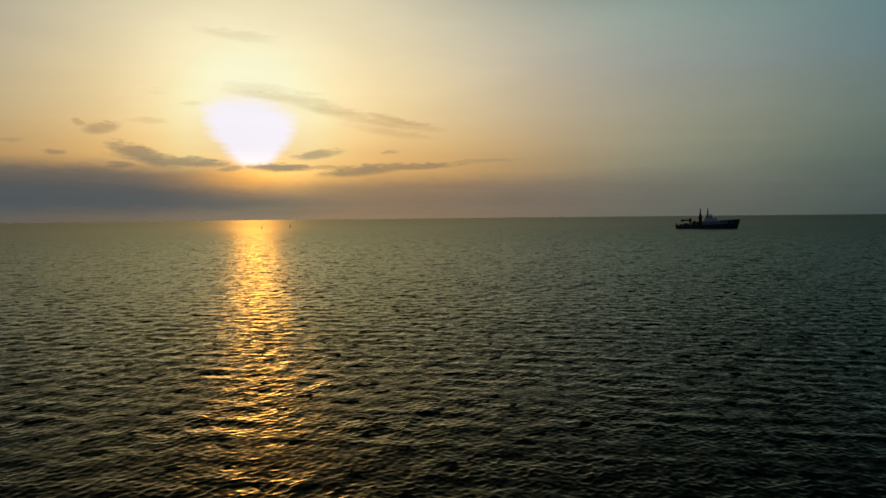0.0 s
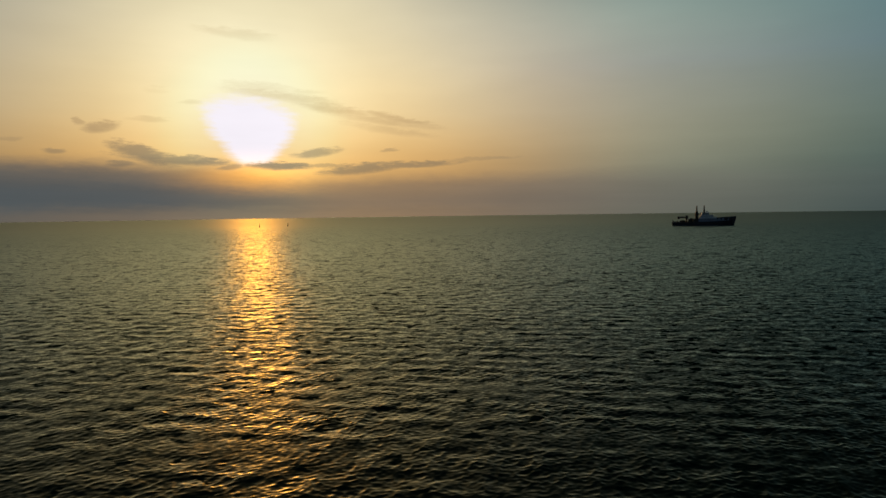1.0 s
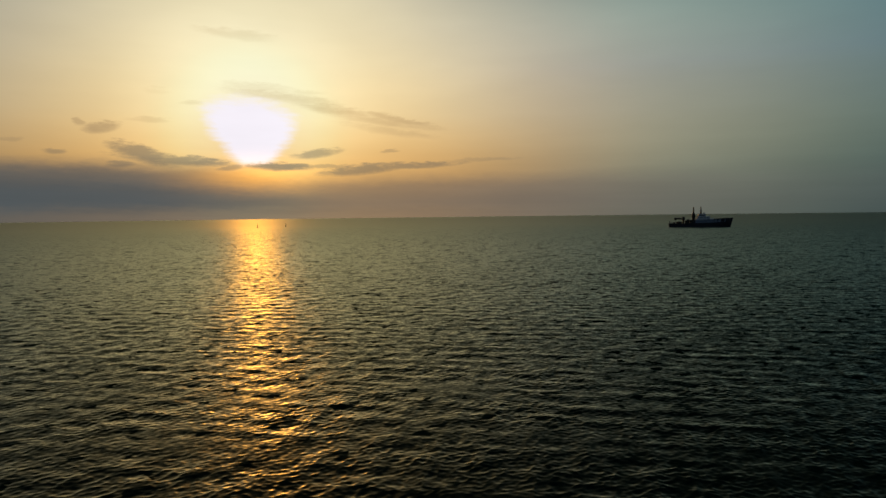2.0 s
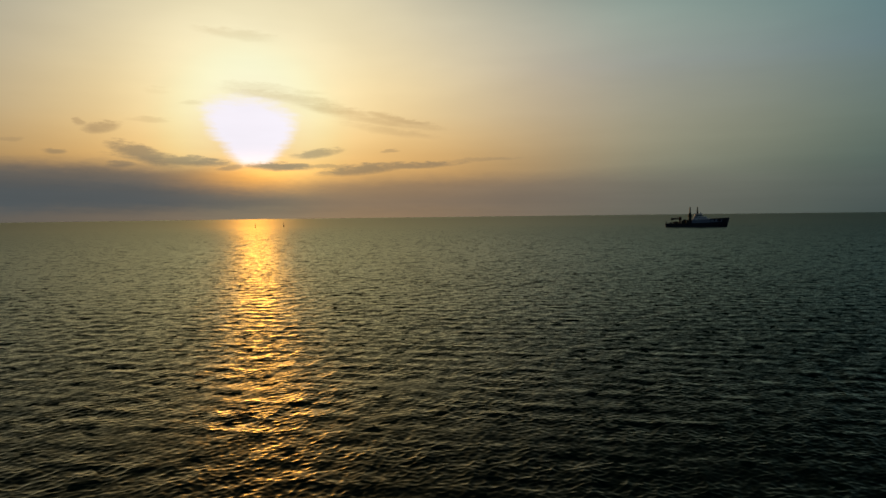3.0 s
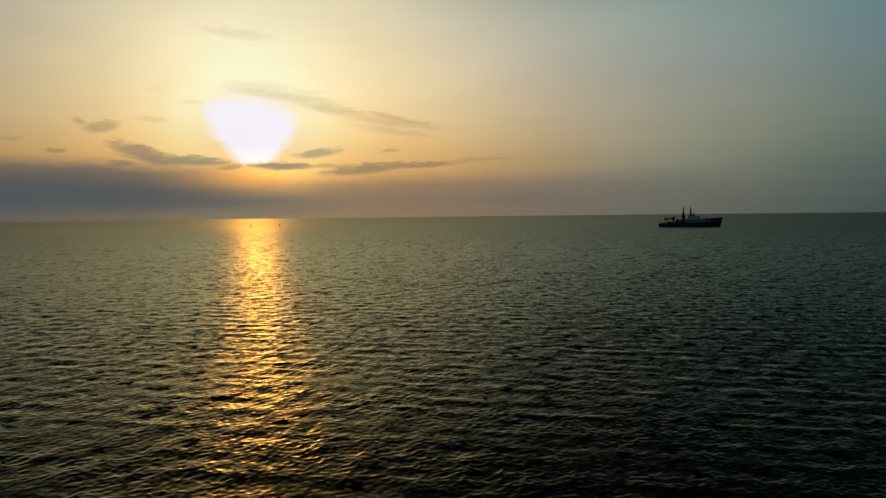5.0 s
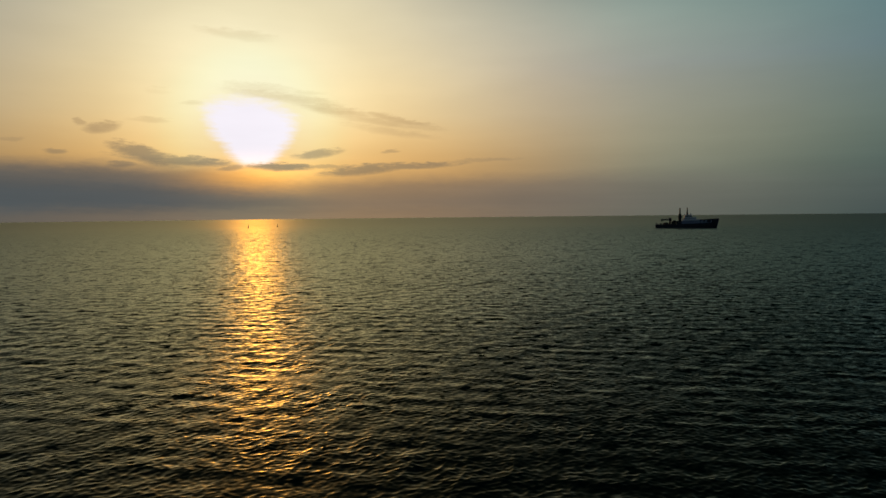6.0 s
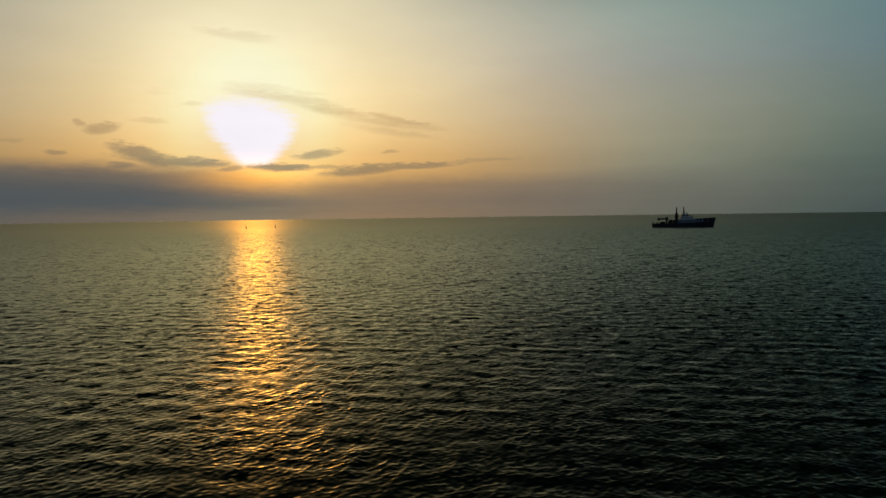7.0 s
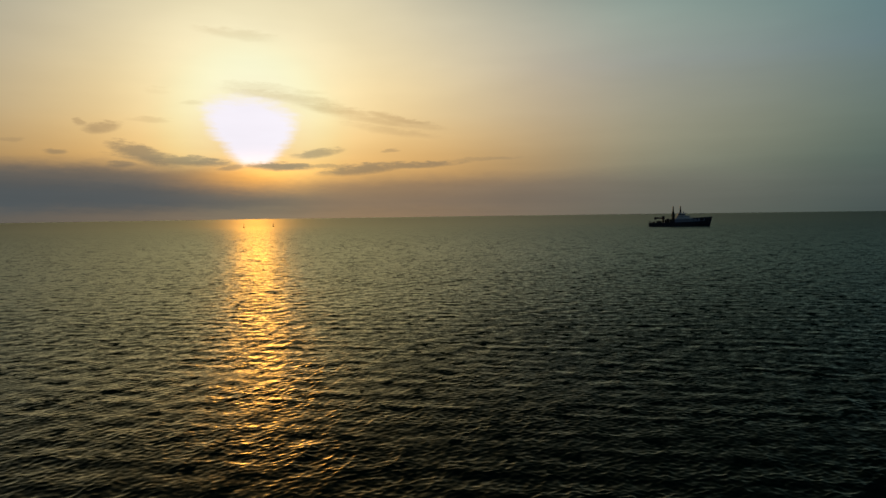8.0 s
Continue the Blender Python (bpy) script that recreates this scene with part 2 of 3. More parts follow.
    shine = n.math("MULTIPLY", n.math("POWER", edge.outputs[0], 1.48), 5.9, clamp=True)
    for socket, out in zip(both.inputs, (shine, deep.outputs[0], sheen.outputs[0])):
        n.put(socket, out)
    n.put(n.add("ShaderNodeOutputMaterial").inputs[0], both.outputs[0])
    return m


def paint(name, dark, light, rough=0.5, metal=0.0, scale=0.6, bump=0.01):
    """Weathered paint: broad stains, fine grain and a little relief."""
    m, n, shader = material(name)
    place = n.add("ShaderNodeTexCoord").outputs["Object"]
    broad, grain = n.noise(place, scale, 4.0, 0.6), n.noise(place, scale * 9, 3.0)
    n.put(shader.inputs["Base Color"], n.mix(n.math("MULTIPLY_ADD", grain, 0.3, n.math("MULTIPLY", broad, 0.7)), dark, light))
    n.put(shader.inputs["Roughness"], n.span(grain, 0.2, 0.8, rough - 0.1, rough + 0.1))
    shader.inputs["Metallic"].default_value = metal
    relief = n.add("ShaderNodeBump")
    relief.inputs["Strength"].default_value, relief.inputs["Distance"].default_value = 0.5, bump
    n.put(relief.inputs["Height"], grain)
    n.put(shader.inputs["Normal"], relief.outputs[0])
    return m


WATER = sea_water()
HULL_PAINT = paint("hull_paint", (0.010, 0.011, 0.028), (0.018, 0.020, 0.042), 0.45)
BOOT_PAINT = paint("boot_topping", (0.05, 0.012, 0.010), (0.08, 0.02, 0.016), 0.6)
WHITE_PAINT = paint("white_paint", (0.60, 0.64, 0.78), (0.72, 0.76, 0.86), 0.4)
DARK_PAINT = paint("dark_paint", (0.012, 0.012, 0.013), (0.03, 0.03, 0.03), 0.5)
DECK_PAINT = paint("deck_paint", (0.05, 0.07, 0.055), (0.08, 0.10, 0.08), 0.7)
PALE_PAINT = paint("pale_hull_paint", (0.17, 0.20, 0.33), (0.25, 0.29, 0.42), 0.5)
GLASS = paint("window_glass", (0.01, 0.012, 0.014), (0.015, 0.018, 0.02), 0.12)
BUOY_GREEN = paint("buoy_green", (0.01, 0.05, 0.025), (0.02, 0.08, 0.04), 0.5)
BUOY_RED = paint("buoy_red", (0.16, 0.015, 0.012), (0.24, 0.03, 0.02), 0.5)


# ---- the sea ----
def make_sea():
    """One sheet of waves to the horizon, in rings about the middle of the ferry's way."""
    rng = np.random.default_rng(7)
    mid, reach = np.array((16.0, -2.0)), 4900.0
    radii, r = [3.0], 3.0
    while r < reach:
        r += 2.5 if r < 26 else max(0.115, r * r / (EYE_HEIGHT * 1231) * 0.5)
        radii.append(min(r, reach))
    fine = np.arange(-50, 50.001, 0.09)
    coarse = np.arange(54, 306.001, 4.0)
    angles = np.radians(np.concatenate((fine, coarse)))
    radii = np.array(radii)
    rows, cols = len(radii), len(angles)
    rr, aa = np.meshgrid(radii, angles, indexing="ij")
    px, py = mid[0] + rr * np.sin(aa), mid[1] + rr * np.cos(aa)
    step = np.gradient(radii)[:, None]
    wide = rr * np.gradient(angles)[None, :]
    height, push_x, push_y, lost, total = (np.zeros_like(rr) for _ in range(5))
    waves = [(0.38 * 2.9 ** rng.random(), rng.normal(-38 if k % 3 else -104, 42), 0.0138) for k in range(84)]
    waves += [(1.7 * 4.0 ** rng.random(), rng.normal(-42 if k % 2 else -98, 36), 0.0138) for k in range(26)]
    waves += [(0.34 * 1.6 ** rng.random(), rng.normal(-75, 70), 0.013) for _ in range(26)]
    for length, turn, slope in waves:
        turn = radians(turn)
        w = 2 * math.pi / length
        keep = np.clip(length / (3.0 * np.maximum(step, wide)) - 0.6, 0, 1)
        phase = w * (px * math.cos(turn) + py * math.sin(turn)) + rng.random() * 6.283
        height += keep * (slope / w) * np.sin(phase)
        push = 1.6 * keep * (slope / w) * np.cos(phase)
        push_x += push * math.cos(turn)
        push_y += push * math.sin(turn)
        lost += slope ** 2 * (1 - keep ** 2)
        total += slope ** 2
    calm = np.clip((rr - 10) / 20, 0, 1)
    height, push_x, push_y = height * calm, push_x * calm, push_y * calm
    # patches of rougher and calmer water
    gust = 1 + 0.25 * np.sin(px * 0.021 + 0.5) * np.sin(py * 0.034 + px * 0.009)
    # groups of waves: rougher and smoother spots a few metres across
    for _ in range(7):
        length, turn = rng.uniform(6, 24), rng.uniform(0, 6.283)
        w = 6.283 / length
        gust += 0.12 * np.sin(w * (px * math.cos(turn) + py * math.sin(turn)) + rng.uniform(0, 6.283))
    gust = np.clip(gust, 0.35, 1.7)
    height, px, py = height * gust, px + push_x * gust, py + push_y * gust
    verts = np.column_stack((px.ravel(), py.ravel(), height.ravel()))
    i = np.arange(rows - 1)[:, None] * cols
    j = np.arange(cols)[None, :]
    k = (j + 1) % cols
    faces = np.stack((i + j, i + cols + j, i + cols + k, i + k), -1).reshape(-1, 4)
    inner = rows * cols
    verts = np.vstack((verts, (*mid, 0.0)))
    tris = np.stack((np.full(cols, inner), np.arange(cols), (np.arange(cols) + 1) % cols), -1)
    mesh = bpy.data.meshes.new("sea")
    loops = np.concatenate((faces.ravel(), tris.ravel())).astype(np.int32)
    mesh.vertices.add(len(verts))
    mesh.vertices.foreach_set("co", verts.ravel().astype(np.float32))
    mesh.loops.add(len(loops))
    mesh.loops.foreach_set("vertex_index", loops)
    starts = np.concatenate((np.arange(len(faces)) * 4, len(faces) * 4 + np.arange(len(tris)) * 3)).astype(np.int32)
    mesh.polygons.add(len(starts))
    mesh.polygons.foreach_set("loop_start", starts)
    mesh.polygons.foreach_set("use_smooth", np.ones(len(starts), bool))
    mesh.update(calc_edges=True)
    small = mesh.attributes.new("small_waves", "FLOAT", "POINT")
    small.data.foreach_set("value", np.append(np.sqrt(lost / total).ravel(), 0).astype(np.float32))
    mesh.materials.append(WATER)
    # faces look up
    if mesh.polygons[0].normal.z < 0:
        mesh.flip_normals()
    return tagged(new("water", mesh), "dark green choppy open sea under a low sun", "sea", kind="structure")


sea = make_sea()


# ---- mesh helpers ----
def part(name, bm, mat, parent=None, label=""):
    mesh = bpy.data.meshes.new(name)
    bmesh.ops.recalc_face_normals(bm, faces=bm.faces)
    bm.to_mesh(mesh)
    bm.free()
    mesh.materials.append(mat)
    ob = new(name, mesh)
    ob.parent = parent
    return tagged(ob, label)


def box(bm, x0, x1, y0, y1, z0, z1, bevel=0.04, taper=0.0):
    made = bmesh.ops.create_cube(bm, size=1.0, matrix=Matrix.Translation(((x0 + x1) / 2, (y0 + y1) / 2, (z0 + z1) / 2))
                                 @ Matrix.Diagonal((x1 - x0, y1 - y0, z1 - z0, 1)))["verts"]
    if taper:
        for v in made:
            if v.co.z > (z0 + z1) / 2:
                v.co.x += taper if v.co.x < (x0 + x1) / 2 else -taper
    if bevel:
        bmesh.ops.bevel(bm, geom=list({e for v in made for e in v.link_edges}), offset=bevel, segments=1, affect="EDGES")
    return bm


def bar(bm, a, b, r0, r1=None, sides=8):
    a, b = Vector(a), Vector(b)
    m = Matrix.Translation((a + b) / 2) @ (b - a).to_track_quat("Z", "Y").to_matrix().to_4x4()
    bmesh.ops.create_cone(bm, cap_ends=True, segments=sides, radius1=r0, radius2=r0 if r1 is None else r1, depth=(b - a).length, matrix=m)
    return bm


def fresh():
    return bmesh.new()


# ---- the ship ----
def hull_line(x):
    """Half beam at deck, half beam at the waterline and deck height, by metres from the stern."""
    s = x / 75.0
    deck = 7.0 * min(1.0, (0.80 + 1.3 * s)) * (1 - max(0, (s - 0.66) / 0.34) ** 2.3)
    water = 6.7 * min(1.0, (0.72 + 1.6 * s)) * (1 - max(0, (min(s, 0.945) - 0.58) / 0.365) ** 2.0)
    if x < 25:
        top = 4.6
    elif x < 31:
        top = 4.6 + 3.4 * (x - 25) / 6
    else:
        top = 8.0 + 1.9 * ((x - 31) / 43) ** 1.6
    return max(deck, 0.12), max(water, 0.06), top


def make_hull(ship):
    bm = fresh()
    stations = [0, 2, 5, 9, 14, 20, 25, 26.5, 28, 29.5, 31, 36, 42, 48, 53, 57, 61, 64.5, 67.5, 70, 72.6, 75]
    rings = []
    for x in stations:
        deck, water, top = hull_line(x)
        lean = max(0.0, (x - 60) / 14)
        ring = []
        for z, half in ((-2.0, water * 0.8), (0.0, water), (1.4, water + (deck - water) * 0.18), (3.2, water + (deck - water) * 0.45),
                        (top * 0.8, water + (deck - water) * 0.86), (top, deck)):
            back = lean * 2.6 * (1 - max(z, -1) / top) + (0.9 * (1 - max(z, 0) / top) if x == 0 else 0) * -1
            ring.append((x - back, half, z))
        rings.append([bm.verts.new(p) for p in ring] + [bm.verts.new((p[0], -p[1], p[2])) for p in reversed(ring)])
    for a, b in zip(rings, rings[1:]):
        for k in range(len(a) - 1):
            bm.faces.new((a[k], b[k], b[k + 1], a[k + 1]))
    bm.faces.new(rings[0])
    bm.faces.new(rings[-1])
    for f in bm.faces:
        f.smooth = False
    hull = part("hull", bm, HULL_PAINT, ship, "dark navy steel hull with raked bow")
    # red underwater paint, showing in a narrow band
    for side in (-1, 1):
        bm = fresh()
        for a, b in zip(stations[1:-4], stations[2:-4]):
            (_, wa, _), (_, wb, _) = hull_line(a), hull_line(b)
            vs = [bm.verts.new(c) for c in ((a, side * (wa + 0.05), -1.0), (b, side * (wb + 0.05), -1.0), (b, side * (wb + 0.14), 0.6), (a, side * (wa + 0.14), 0.6),
                                            (a, side * (wa - 0.1), -1.0), (b, side * (wb - 0.1), -1.0), (b, side * (wb - 0.1), 0.6), (a, side * (wa - 0.1), 0.6))]
            for f in ((0, 1, 2, 3), (7, 6, 5, 4), (3, 2, 6, 7), (0, 4, 5, 1), (0, 3, 7, 4), (1, 5, 6, 2)):
                bm.faces.new([vs[k] for k in f])
        part("boot_topping", bm, BOOT_PAINT, ship, "dull red band at the waterline")
    bm = fresh()
    for a, b in zip(stations, stations[1:]):
        (da, wa, ta), (db, wb, tb) = hull_line(a), hull_line(b)
        quad = [bm.verts.new(p) for p in ((a, -da + 0.1, ta - 0.05), (b, -db + 0.1, tb - 0.05), (b, db - 0.1, tb - 0.05), (a, da - 0.1, ta - 0.05))]
        bm.faces.new(quad)
    bmesh.ops.remove_doubles(bm, verts=bm.verts, dist=0.01)
    bmesh.ops.solidify(bm, geom=bm.faces[:], thickness=0.12)
    part("deck", bm, DECK_PAINT, ship, "grey green weather deck")
    # bulwark at the bow, a belt along the side
    for side in (-1, 1):
        for xs, low, high, mat, name, tag in (
                ((52, 55, 58, 62, 65, 68, 70.5, 72.9, 75), 0.0, 1.15, HULL_PAINT, "bulwark", ""),
                ((31, 36, 42, 48, 55, 60, 66), -2.9, 0.35, PALE_PAINT, "forecastle_plating", "pale blue-grey plating under the deckhouse")):
            bm = fresh()
            for a, b in zip(xs, xs[1:]):
                (da, wa, ta), (db, wb, tb) = hull_line(a), hull_line(b)
                lip = 0.06
                ia = wa + (da - wa) * (0.72 if low < 0 else 1.0) + (0.09 if low < 0 else 0)
                ib = wb + (db - wb) * (0.72 if low < 0 else 1.0) + (0.09 if low < 0 else 0)
                p = [(a, side * ia, ta + low), (b, side * ib, tb + low), (b, side * (db + lip), tb + high), (a, side * (da + lip), ta + high)]
                q = [(x, y - side * 0.14, z) for x, y, z in p]
                vs = [bm.verts.new(c) for c in p + q]
                for f in ((0, 1, 2, 3), (7, 6, 5, 4), (3, 2, 6, 7), (0, 4, 5, 1), (0, 3, 7, 4), (1, 5, 6, 2)):
                    bm.faces.new([vs[k] for k in f])
            part(name, bm, mat, ship, tag)
        bm = fresh()
        for a, b in zip(stations[:-4], stations[1:-4]):
            (da, wa, ta), (db, wb, tb) = hull_line(a), hull_line(b)
            za, zb = min(ta, 4.6) * 0.86, min(tb, 4.6) * 0.86
            bar(bm, (a, side * (wa + (da - wa) * 0.9 + 0.02), za), (b, side * (wb + (db - wb) * 0.9 + 0.02), zb), 0.16, sides=6)
        part("rubbing_strake", bm, DARK_PAINT, ship)
    return hull


def house(ship, name, x0, x1, half, z0, z1, label="", taper=0.0):
    bm = fresh()
    box(bm, x0, x1, -half, half, z0, z1, 0.12, taper)
    ob = part(name, bm, WHITE_PAINT, ship, label)
    return ob


def window_row(owner, x0, x1, y, z, count, w=0.7, h=0.8):
    pitch = (x1 - x0) / count
    for k in range(count):
        cx = x0 + pitch * (k + 0.5)
        bm = fresh()
        box(bm, cx - w / 2, cx + w / 2, y - 0.05, y + 0.05, z - h / 2, z + h / 2, 0.03)
        part("window", bm, GLASS, owner, "dark square window")


def rail(ship, points, mat, height=1.05):
    """A guard rail: posts and three wires along a line."""
    bm = fresh()
    for a, b in zip(points, points[1:]):
        a, b = Vector(a), Vector(b)
        n = max(1, round((b - a).length / 1.6))
        for k in range(n + 1):
            p = a.lerp(b, k / n)
            bar(bm, p, p + Vector((0, 0, height)), 0.035, sides=5)
        for up in (0.4, 0.72, height):
            bar(bm, a + Vector((0, 0, up)), b + Vector((0, 0, up)), 0.03, sides=5)
    part("guard_rail", bm, mat, ship)


def make_ship():
    ship = tagged(new("survey_ship"), "dark-hulled work ship with white bridge house and stern crane", "ship")
    make_hull(ship)
    # houses
    low = house(ship, "deckhouse", 32.0, 53.0, 6.1, 7.9, 10.1, "white lower deckhouse")
    mid = house(ship, "accommodation", 33.4, 48.5, 5.5, 10.1, 12.4, "white accommodation tier", 0.25)
    top = house(ship, "wheelhouse", 34.6, 43.5, 5.9, 12.4, 15.0, "white wheelhouse with a row of dark windows", 0.45)
    for side in (-1, 1):
        window_row(low, 33.0, 52.0, side * 6.1, 9.1, 11, 0.55, 0.6)
        window_row(mid, 34.0, 47.8, side * 5.5, 11.4, 8, 0.6, 0.7)
        window_row(top, 35.4, 42.8, side * 5.9, 13.9, 7, 0.95, 1.05)
        bm = fresh()
        box(bm, 38.0, 41.5, side * 5.9 - 0.9, side * 5.9 + 0.9, 12.3, 13.3, 0.08)
        part("bridge_wing", bm, WHITE_PAINT, ship)
    for k in range(7):
        bm = fresh()
        box(bm, 43.1, 43.35, -5.1 + k * 1.5, -5.1 + k * 1.5 + 1.15, 13.4, 14.4, 0.03)
        part("window", bm, GLASS, top, "dark square window")
    bm = fresh()
    box(bm, 34.3, 43.8, -6.1, 6.1, 15.0, 15.2, 0.06)
    part("wheelhouse_roof", bm, WHITE_PAINT, ship)
    rail(ship, [(34.6, -5.8, 15.2), (43.4, -5.8, 15.2), (43.4, 5.8, 15.2), (34.6, 5.8, 15.2), (34.6, -5.8, 15.2)], WHITE_PAINT, 0.95)
    rail(ship, [(44.0, -5.3, 12.4), (48.2, -5.3, 12.4), (48.2, 5.3, 12.4), (44.0, 5.3, 12.4)], WHITE_PAINT)
    rail(ship, [(48.8, -5.9, 10.1), (52.8, -5.9, 10.1), (52.8, 5.9, 10.1), (48.8, 5.9, 10.1)], WHITE_PAINT)
    for side in (-1, 1):
        rail(ship, [(0.5, side * 5.4, 4.6), (6, side * 6.2, 4.6), (12, side * 6.8, 4.6), (24.5, side * 6.9, 4.6)], DARK_PAINT)
        rail(ship, [(31.5, side * 6.85, 8.0), (46, side * 6.85, 8.35)], WHITE_PAINT)
    # exhaust tower with its pole
    bm = fresh()
    box(bm, 25.0, 31.5, -5.0, 5.0, 4.5, 8.6, 0.12)
    part("engine_casing", bm, DARK_PAINT, ship, "dark engine casing")
    bm = fresh()
    box(bm, 27.6, 31.2, -1.8, 1.8, 8.5, 16.8, 0.3, 0.4)
    box(bm, 27.3, 31.5, -2.1, 2.1, 11.6, 14.6, 0.15)
    tower = part("funnel", bm, DARK_PAINT, ship, "tall narrow black funnel casing")
    bm = fresh()
    for dx, dy in ((-0.55, -0.6), (-0.55, 0.6), (0.5, -0.6), (0.5, 0.6)):
        bar(bm, (29.4 + dx, dy, 16.0), (29.4 + dx * 0.9, dy, 18.2), 0.26)
    part("exhaust_pipe", bm, DARK_PAINT, tower)
    bm = fresh()
    bar(bm, (29.4, 0, 16.0), (29.4, 0, 23.4), 1.0, 0.62, 12)
    bar(bm, (29.4, -1.6, 20.2), (29.4, 1.6, 20.2), 0.1)
    bar(bm, (28.3, 0, 21.4), (29.9, 0, 21.4), 0.1)
    part("pole", bm, DARK_PAINT, tower)
    # bridge mast
    bm = fresh()
    for dx, dy in ((-0.9, -0.9), (-0.9, 0.9), (0.9, -0.9), (0.9, 0.9)):
        bar(bm, (38.0 + dx, dy, 15.1), (38.0 + dx * 0.35, dy * 0.35, 20.6), 0.24, 0.2)
    for z, w in ((17.2, 0.8), (18.4, 0.62), (19.6, 0.45)):
        for s in (-1, 1):
            bar(bm, (38.0 - w, s * w, z), (38.0 + w, s * w, z), 0.07)
            bar(bm, (38.0 + s * w, -w, z), (38.0 + s * w, w, z), 0.07)
            bar(bm, (38.0 - w, s * w, z), (38.0 + w * 0.8, s * w * 0.8, z + 1.1), 0.06)
    bar(bm, (38.0, 0, 20.4), (38.0, 0, 23.6), 0.72, 0.5, 12)
    box(bm, 37.35, 38.65, -0.6, 0.6, 15.1, 20.6, 0.1)
    box(bm, 36.7, 39.3, -1.3, 1.3, 17.7, 18.0, 0.05)
    bar(bm, (38.0, -2.2, 20.6), (38.0, 2.2, 20.6), 0.12)
    mast = part("mast", bm, DARK_PAINT, ship, "dark lattice signal mast")
    bm = fresh()
    box(bm, 36.2, 39.4, -0.25, 0.25, 19.0, 19.3, 0.05)
    bar(bm, (38.2, 0, 18.4), (38.2, 0, 19.0), 0.2)
    part("radar_scanner", bm, WHITE_PAINT, mast, "white radar bar")
    bm = fresh()
    bmesh.ops.create_uvsphere(bm, u_segments=16, v_segments=10, radius=0.85, matrix=Matrix.Translation((41.6, 2.4, 16.4)))
    bar(bm, (41.6, 2.4, 15.1), (41.6, 2.4, 15.8), 0.35)
    part("radome", bm, WHITE_PAINT, ship, "white domed aerial")
    # stern crane, folded level
    bm = fresh()
    bar(bm, (17.6, 1.5, 4.5), (17.6, 1.5, 9.6), 1.2, 0.95, 12)
    box(bm, 16.2, 19.6, 0.2, 2.8, 8.4, 12.2, 0.2, 0.3)
    crane = part("crane_pedestal", bm, DARK_PAINT, ship, "dark crane pedestal and cab")
    bm = fresh()
    box(bm, 7.6, 17.2, 0.9, 2.1, 9.2, 10.6, 0.1)
    box(bm, 6.9, 9.6, 0.7, 2.3, 8.4, 11.1, 0.15)
    bar(bm, (16.6, 1.5, 11.6), (9.6, 1.5, 10.7), 0.14)
    part("crane_boom", bm, DARK_PAINT, crane)
    bm = fresh()
    bar(bm, (7.8, 1.5, 9.0), (7.8, 1.5, 7.4), 0.06)
    bar(bm, (7.8, 1.5, 7.4), (7.8, 1.5, 6.8), 0.25, 0.1)
    part("crane_hook", bm, DARK_PAINT, crane)
    # gallows over the stern
    bm = fresh()
    for side in (-1, 1):
        bar(bm, (2.2, side * 3.8, 4.5), (0.9, side * 3.2, 6.9), 0.3, 0.24)
        bar(bm, (5.2, side * 3.8, 4.5), (1.4, side * 3.3, 6.2), 0.14)
    bar(bm, (0.9, -3.3, 6.9), (0.9, 3.3, 6.9), 0.3)
    part("stern_gallows", bm, DARK_PAINT, ship, "dark steel gallows frame over the stern")
    # deck load
    for x, y, w, d, h in ((12.6, -4.0, 3.2, 2.4, 2.4), (21.0, -3.2, 3.8, 2.4, 3.6), (23.0, 2.6, 3.4, 3.6, 4.6), (11.0, 3.9, 3.0, 2.2, 1.9), (6.6, -3.0, 2.2, 2.2, 1.5)):
        bm = fresh()
        box(bm, x - w / 2, x + w / 2, y - d / 2, y + d / 2, 4.55, 4.55 + h, 0.08)
        for k in range(5):
            cx = x - w / 2 + w * (k + 0.5) / 5
            box(bm, cx - 0.1, cx + 0.1, y - d / 2 - 0.06, y + d / 2 + 0.06, 4.7, 4.4 + h, 0.02)
        part("deck_locker", bm, DARK_PAINT, ship)
    bm = fresh()
    bar(bm, (14.8, -3.2, 5.6), (14.8, 0.2, 5.6), 0.8, sides=14)
    for y in (-3.3, 0.3):
        bar(bm, (14.8, y - 0.1, 5.6), (14.8, y + 0.1, 5.6), 1.15, sides=14)
    box(bm, 13.6, 16.0, -3.6, 0.6, 4.5, 4.9, 0.05)
    part("winch", bm, DARK_PAINT, ship, "dark winch drum")
    # anchors
    for side in (-1, 1):
        bm = fresh()
        y = side * (hull_line(66)[0] * 0.9)
        bar(bm, (66.0, y, 6.6), (66.0, y, 4.9), 0.14)
        bar(bm, (65.3, y, 5.1), (66.7, y, 5.1), 0.18)
        part("anchor", bm, DARK_PAINT, ship)
    # drawn on a length of 75 m; the ship is 69 m long
    for ob in ship.children_recursive:
        ob.data.transform(Matrix.Diagonal((0.92, 1, 1, 1)))
    return ship


SHIP_AT, SHIP_TURN = (268.0, 802.0), -16
ship = make_ship()
ship.matrix_world = pose(*SHIP_AT, 0, 0, 0, SHIP_TURN)


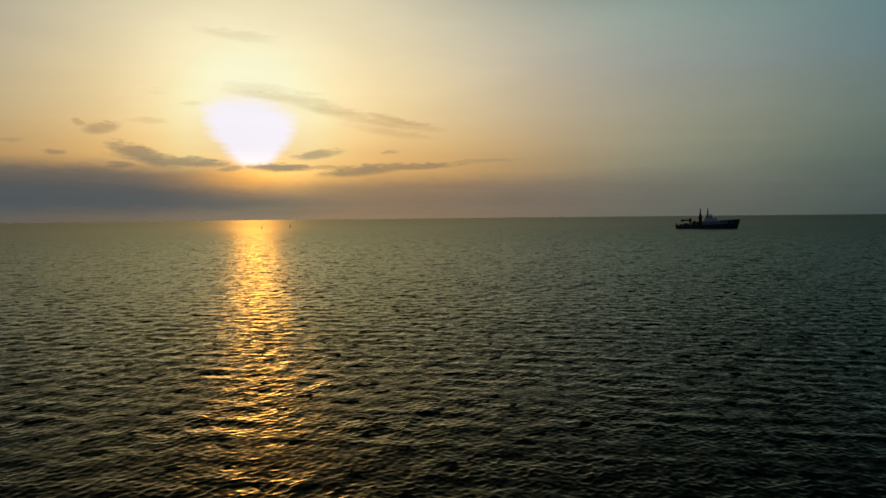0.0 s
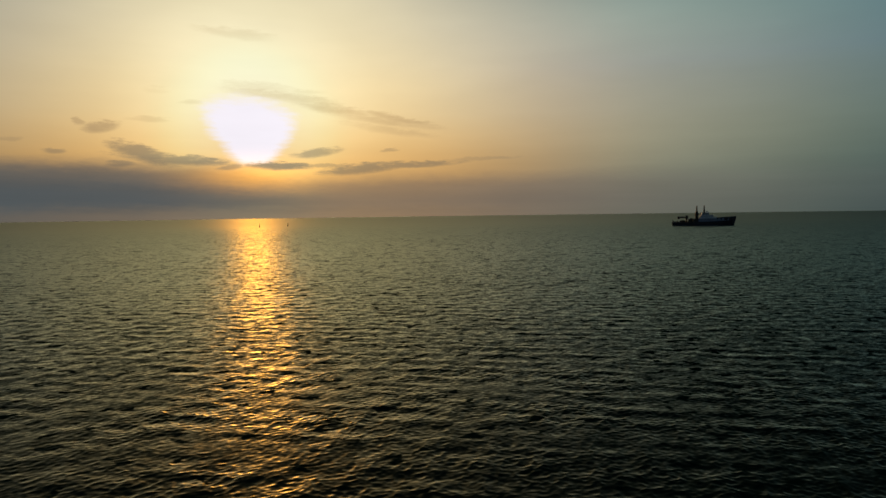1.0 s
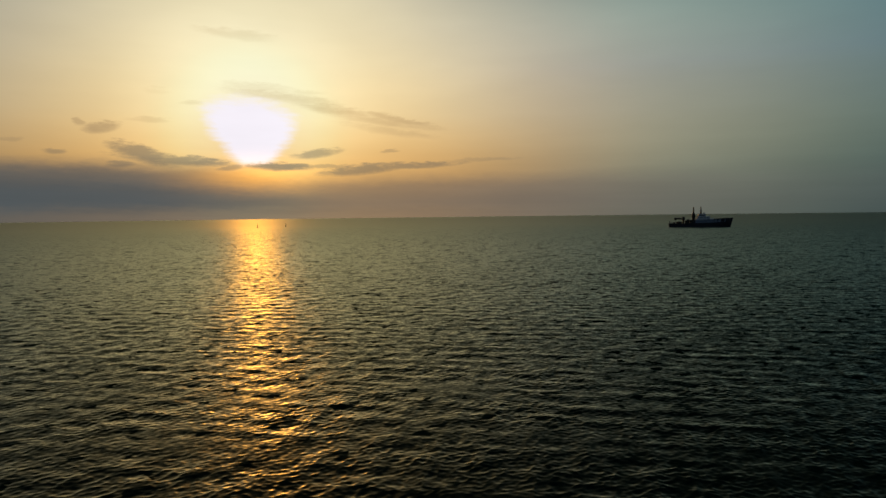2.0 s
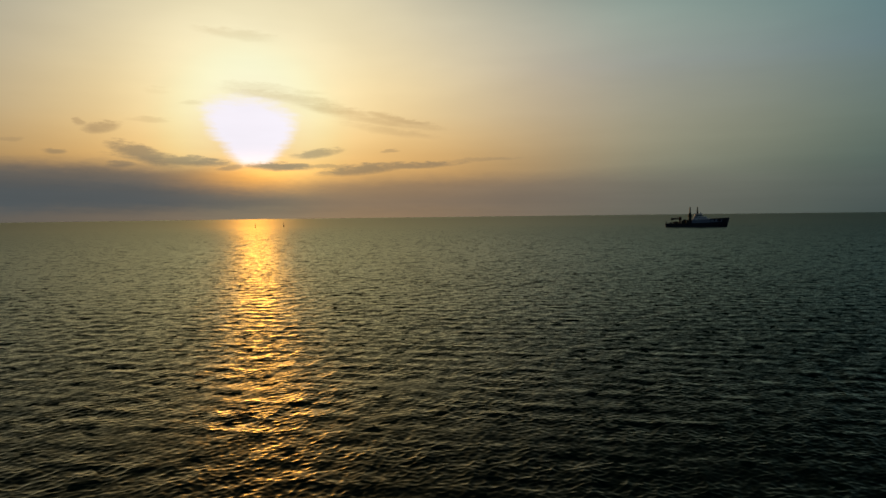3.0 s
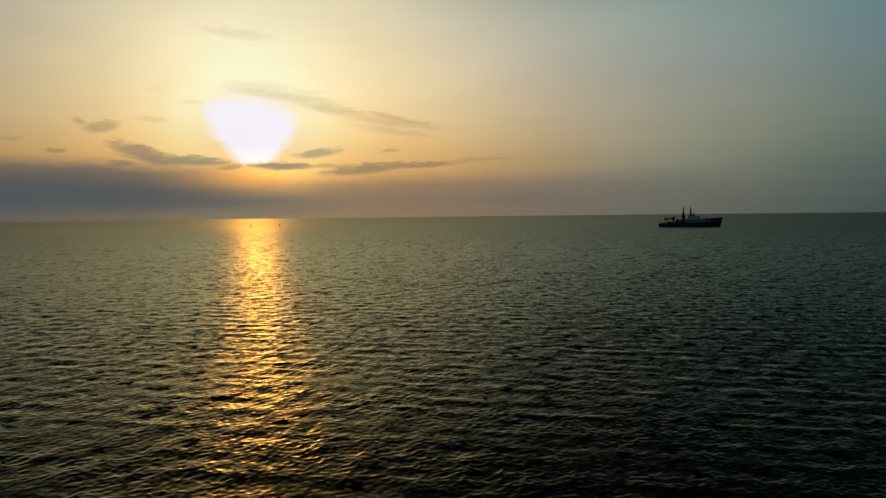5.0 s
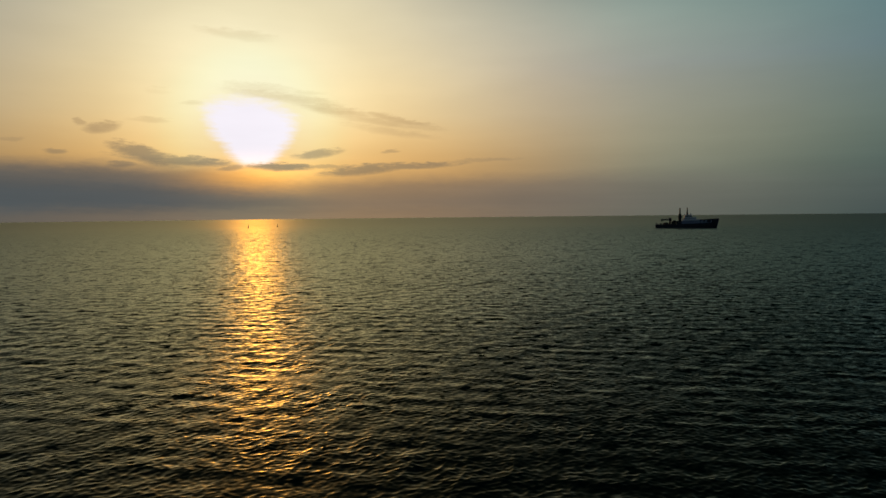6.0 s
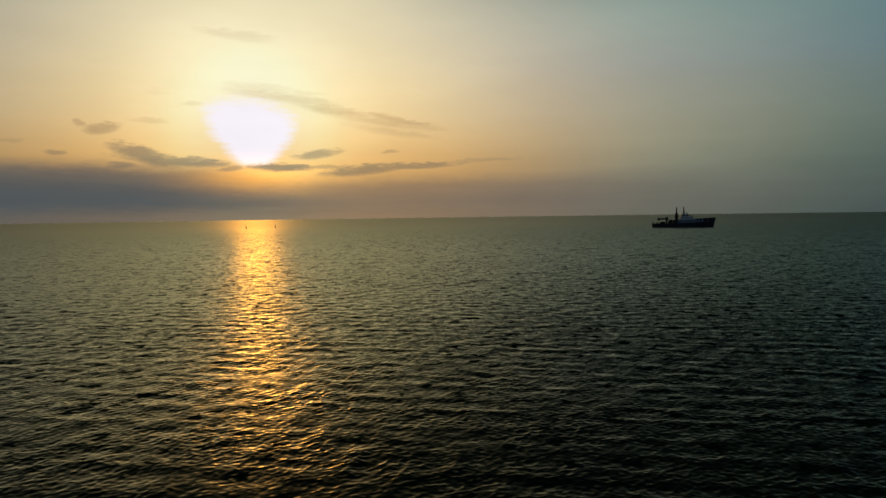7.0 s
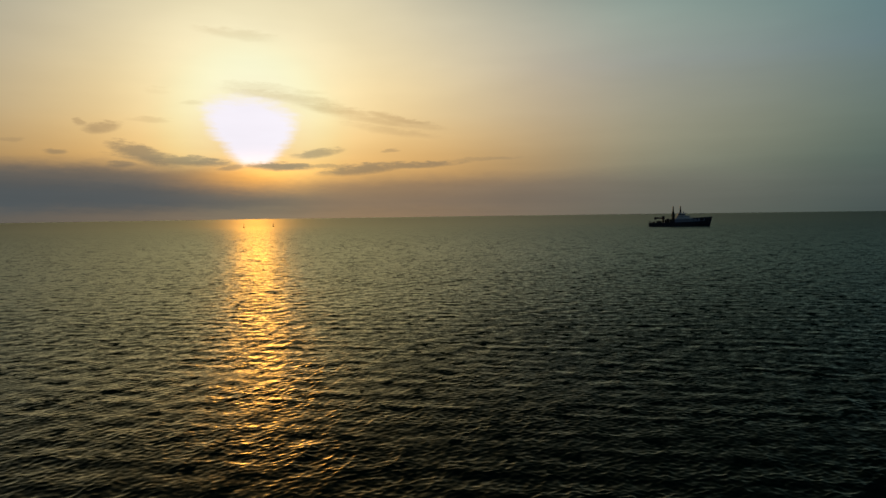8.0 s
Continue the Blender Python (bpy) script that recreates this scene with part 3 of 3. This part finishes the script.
# ---- buoys ----
def make_buoy(mat, label, can):
    buoy = tagged(new("channel_buoy"), label, "buoy", "buoys marking the channel")
    bm = fresh()
    bar(bm, (0, 0, -0.8), (0, 0, 0.9), 0.95, 0.95, 18)
    bar(bm, (0, 0, 0.9), (0, 0, 1.25), 0.95, 0.55, 18)
    part("float", bm, mat, buoy)
    bm = fresh()
    for k in range(4):
        a = math.pi / 4 + k * math.pi / 2
        b = a + math.pi / 2
        bar(bm, (0.55 * math.cos(a), 0.55 * math.sin(a), 1.1), (0.28 * math.cos(a), 0.28 * math.sin(a), 4.6), 0.09)
        for z0, z1, w0, w1 in ((1.2, 2.6, 0.54, 0.43), (2.6, 3.8, 0.43, 0.34)):
            bar(bm, (w0 * math.cos(a), w0 * math.sin(a), z0), (w1 * math.cos(b), w1 * math.sin(b), z1), 0.05)
            bar(bm, (w1 * math.cos(a), w1 * math.sin(a), z1), (w1 * math.cos(b), w1 * math.sin(b), z1), 0.05)
    part("tower", bm, mat, buoy)
    bm = fresh()
    for k in range(3):
        a = k * math.pi / 3
        m = Matrix.Rotation(a, 4, "Z")
        bmesh.ops.create_cube(bm, size=1.0, matrix=Matrix.Translation((0, 0, 3.6)) @ m @ Matrix.Diagonal((0.8, 0.06, 1.3, 1)))
    part("radar_reflector", bm, mat, buoy)
    bm = fresh()
    bar(bm, (0, 0, 4.5), (0, 0, 4.7), 0.42, sides=12)
    bar(bm, (0, 0, 4.7), (0, 0, 5.2), 0.2, 0.16, 12)
    part("lantern", bm, DARK_PAINT, buoy)
    bm = fresh()
    bar(bm, (0, 0, 5.1), (0, 0, 5.7), 0.05)
    bar(bm, (0, 0, 5.7), (0, 0, 6.6), 0.38, 0.38 if can else 0.02, 12)
    part("topmark", bm, mat, buoy)
    return buoy


BUOY_AT = ((-287.2, 1105.0), (-261.2, 1190.0))
red_buoy = make_buoy(BUOY_RED, "red lit channel buoy with a can topmark, afloat", True)
green_buoy = make_buoy(BUOY_GREEN, "green lit channel buoy with a cone topmark, afloat", False)
for buoy, at in zip((red_buoy, green_buoy), BUOY_AT):
    buoy.matrix_world = pose(*at, 0)


def motions():
    walk(sea, [(t, pose(-0.25 * t, 0.65 * t, 0)) for t in (0.0, 2.0, 4.0, 6.0, 8.0)])
    # the ship rolls a little on the swell and makes slow way
    rows = []
    for k in range(17):
        t = k * 0.5
        rows.append((t, pose(SHIP_AT[0] + 0.05 * t, SHIP_AT[1], -0.35 + 0.08 * math.sin(0.9 * t), 0.35 * math.sin(0.8 * t), 0.2 * math.sin(0.6 * t + 1), SHIP_TURN)))
    walk(ship, rows)
    for n, (buoy, at) in enumerate(zip((red_buoy, green_buoy), BUOY_AT)):
        walk(buoy, [(k * 0.5, pose(*at, 0.12 * math.sin(1.1 * k * 0.5 + n), 2.5 * math.sin(k * 0.55 + n), 2.0 * math.sin(k * 0.4 + 2 * n), 0)) for k in range(17)])


motions()
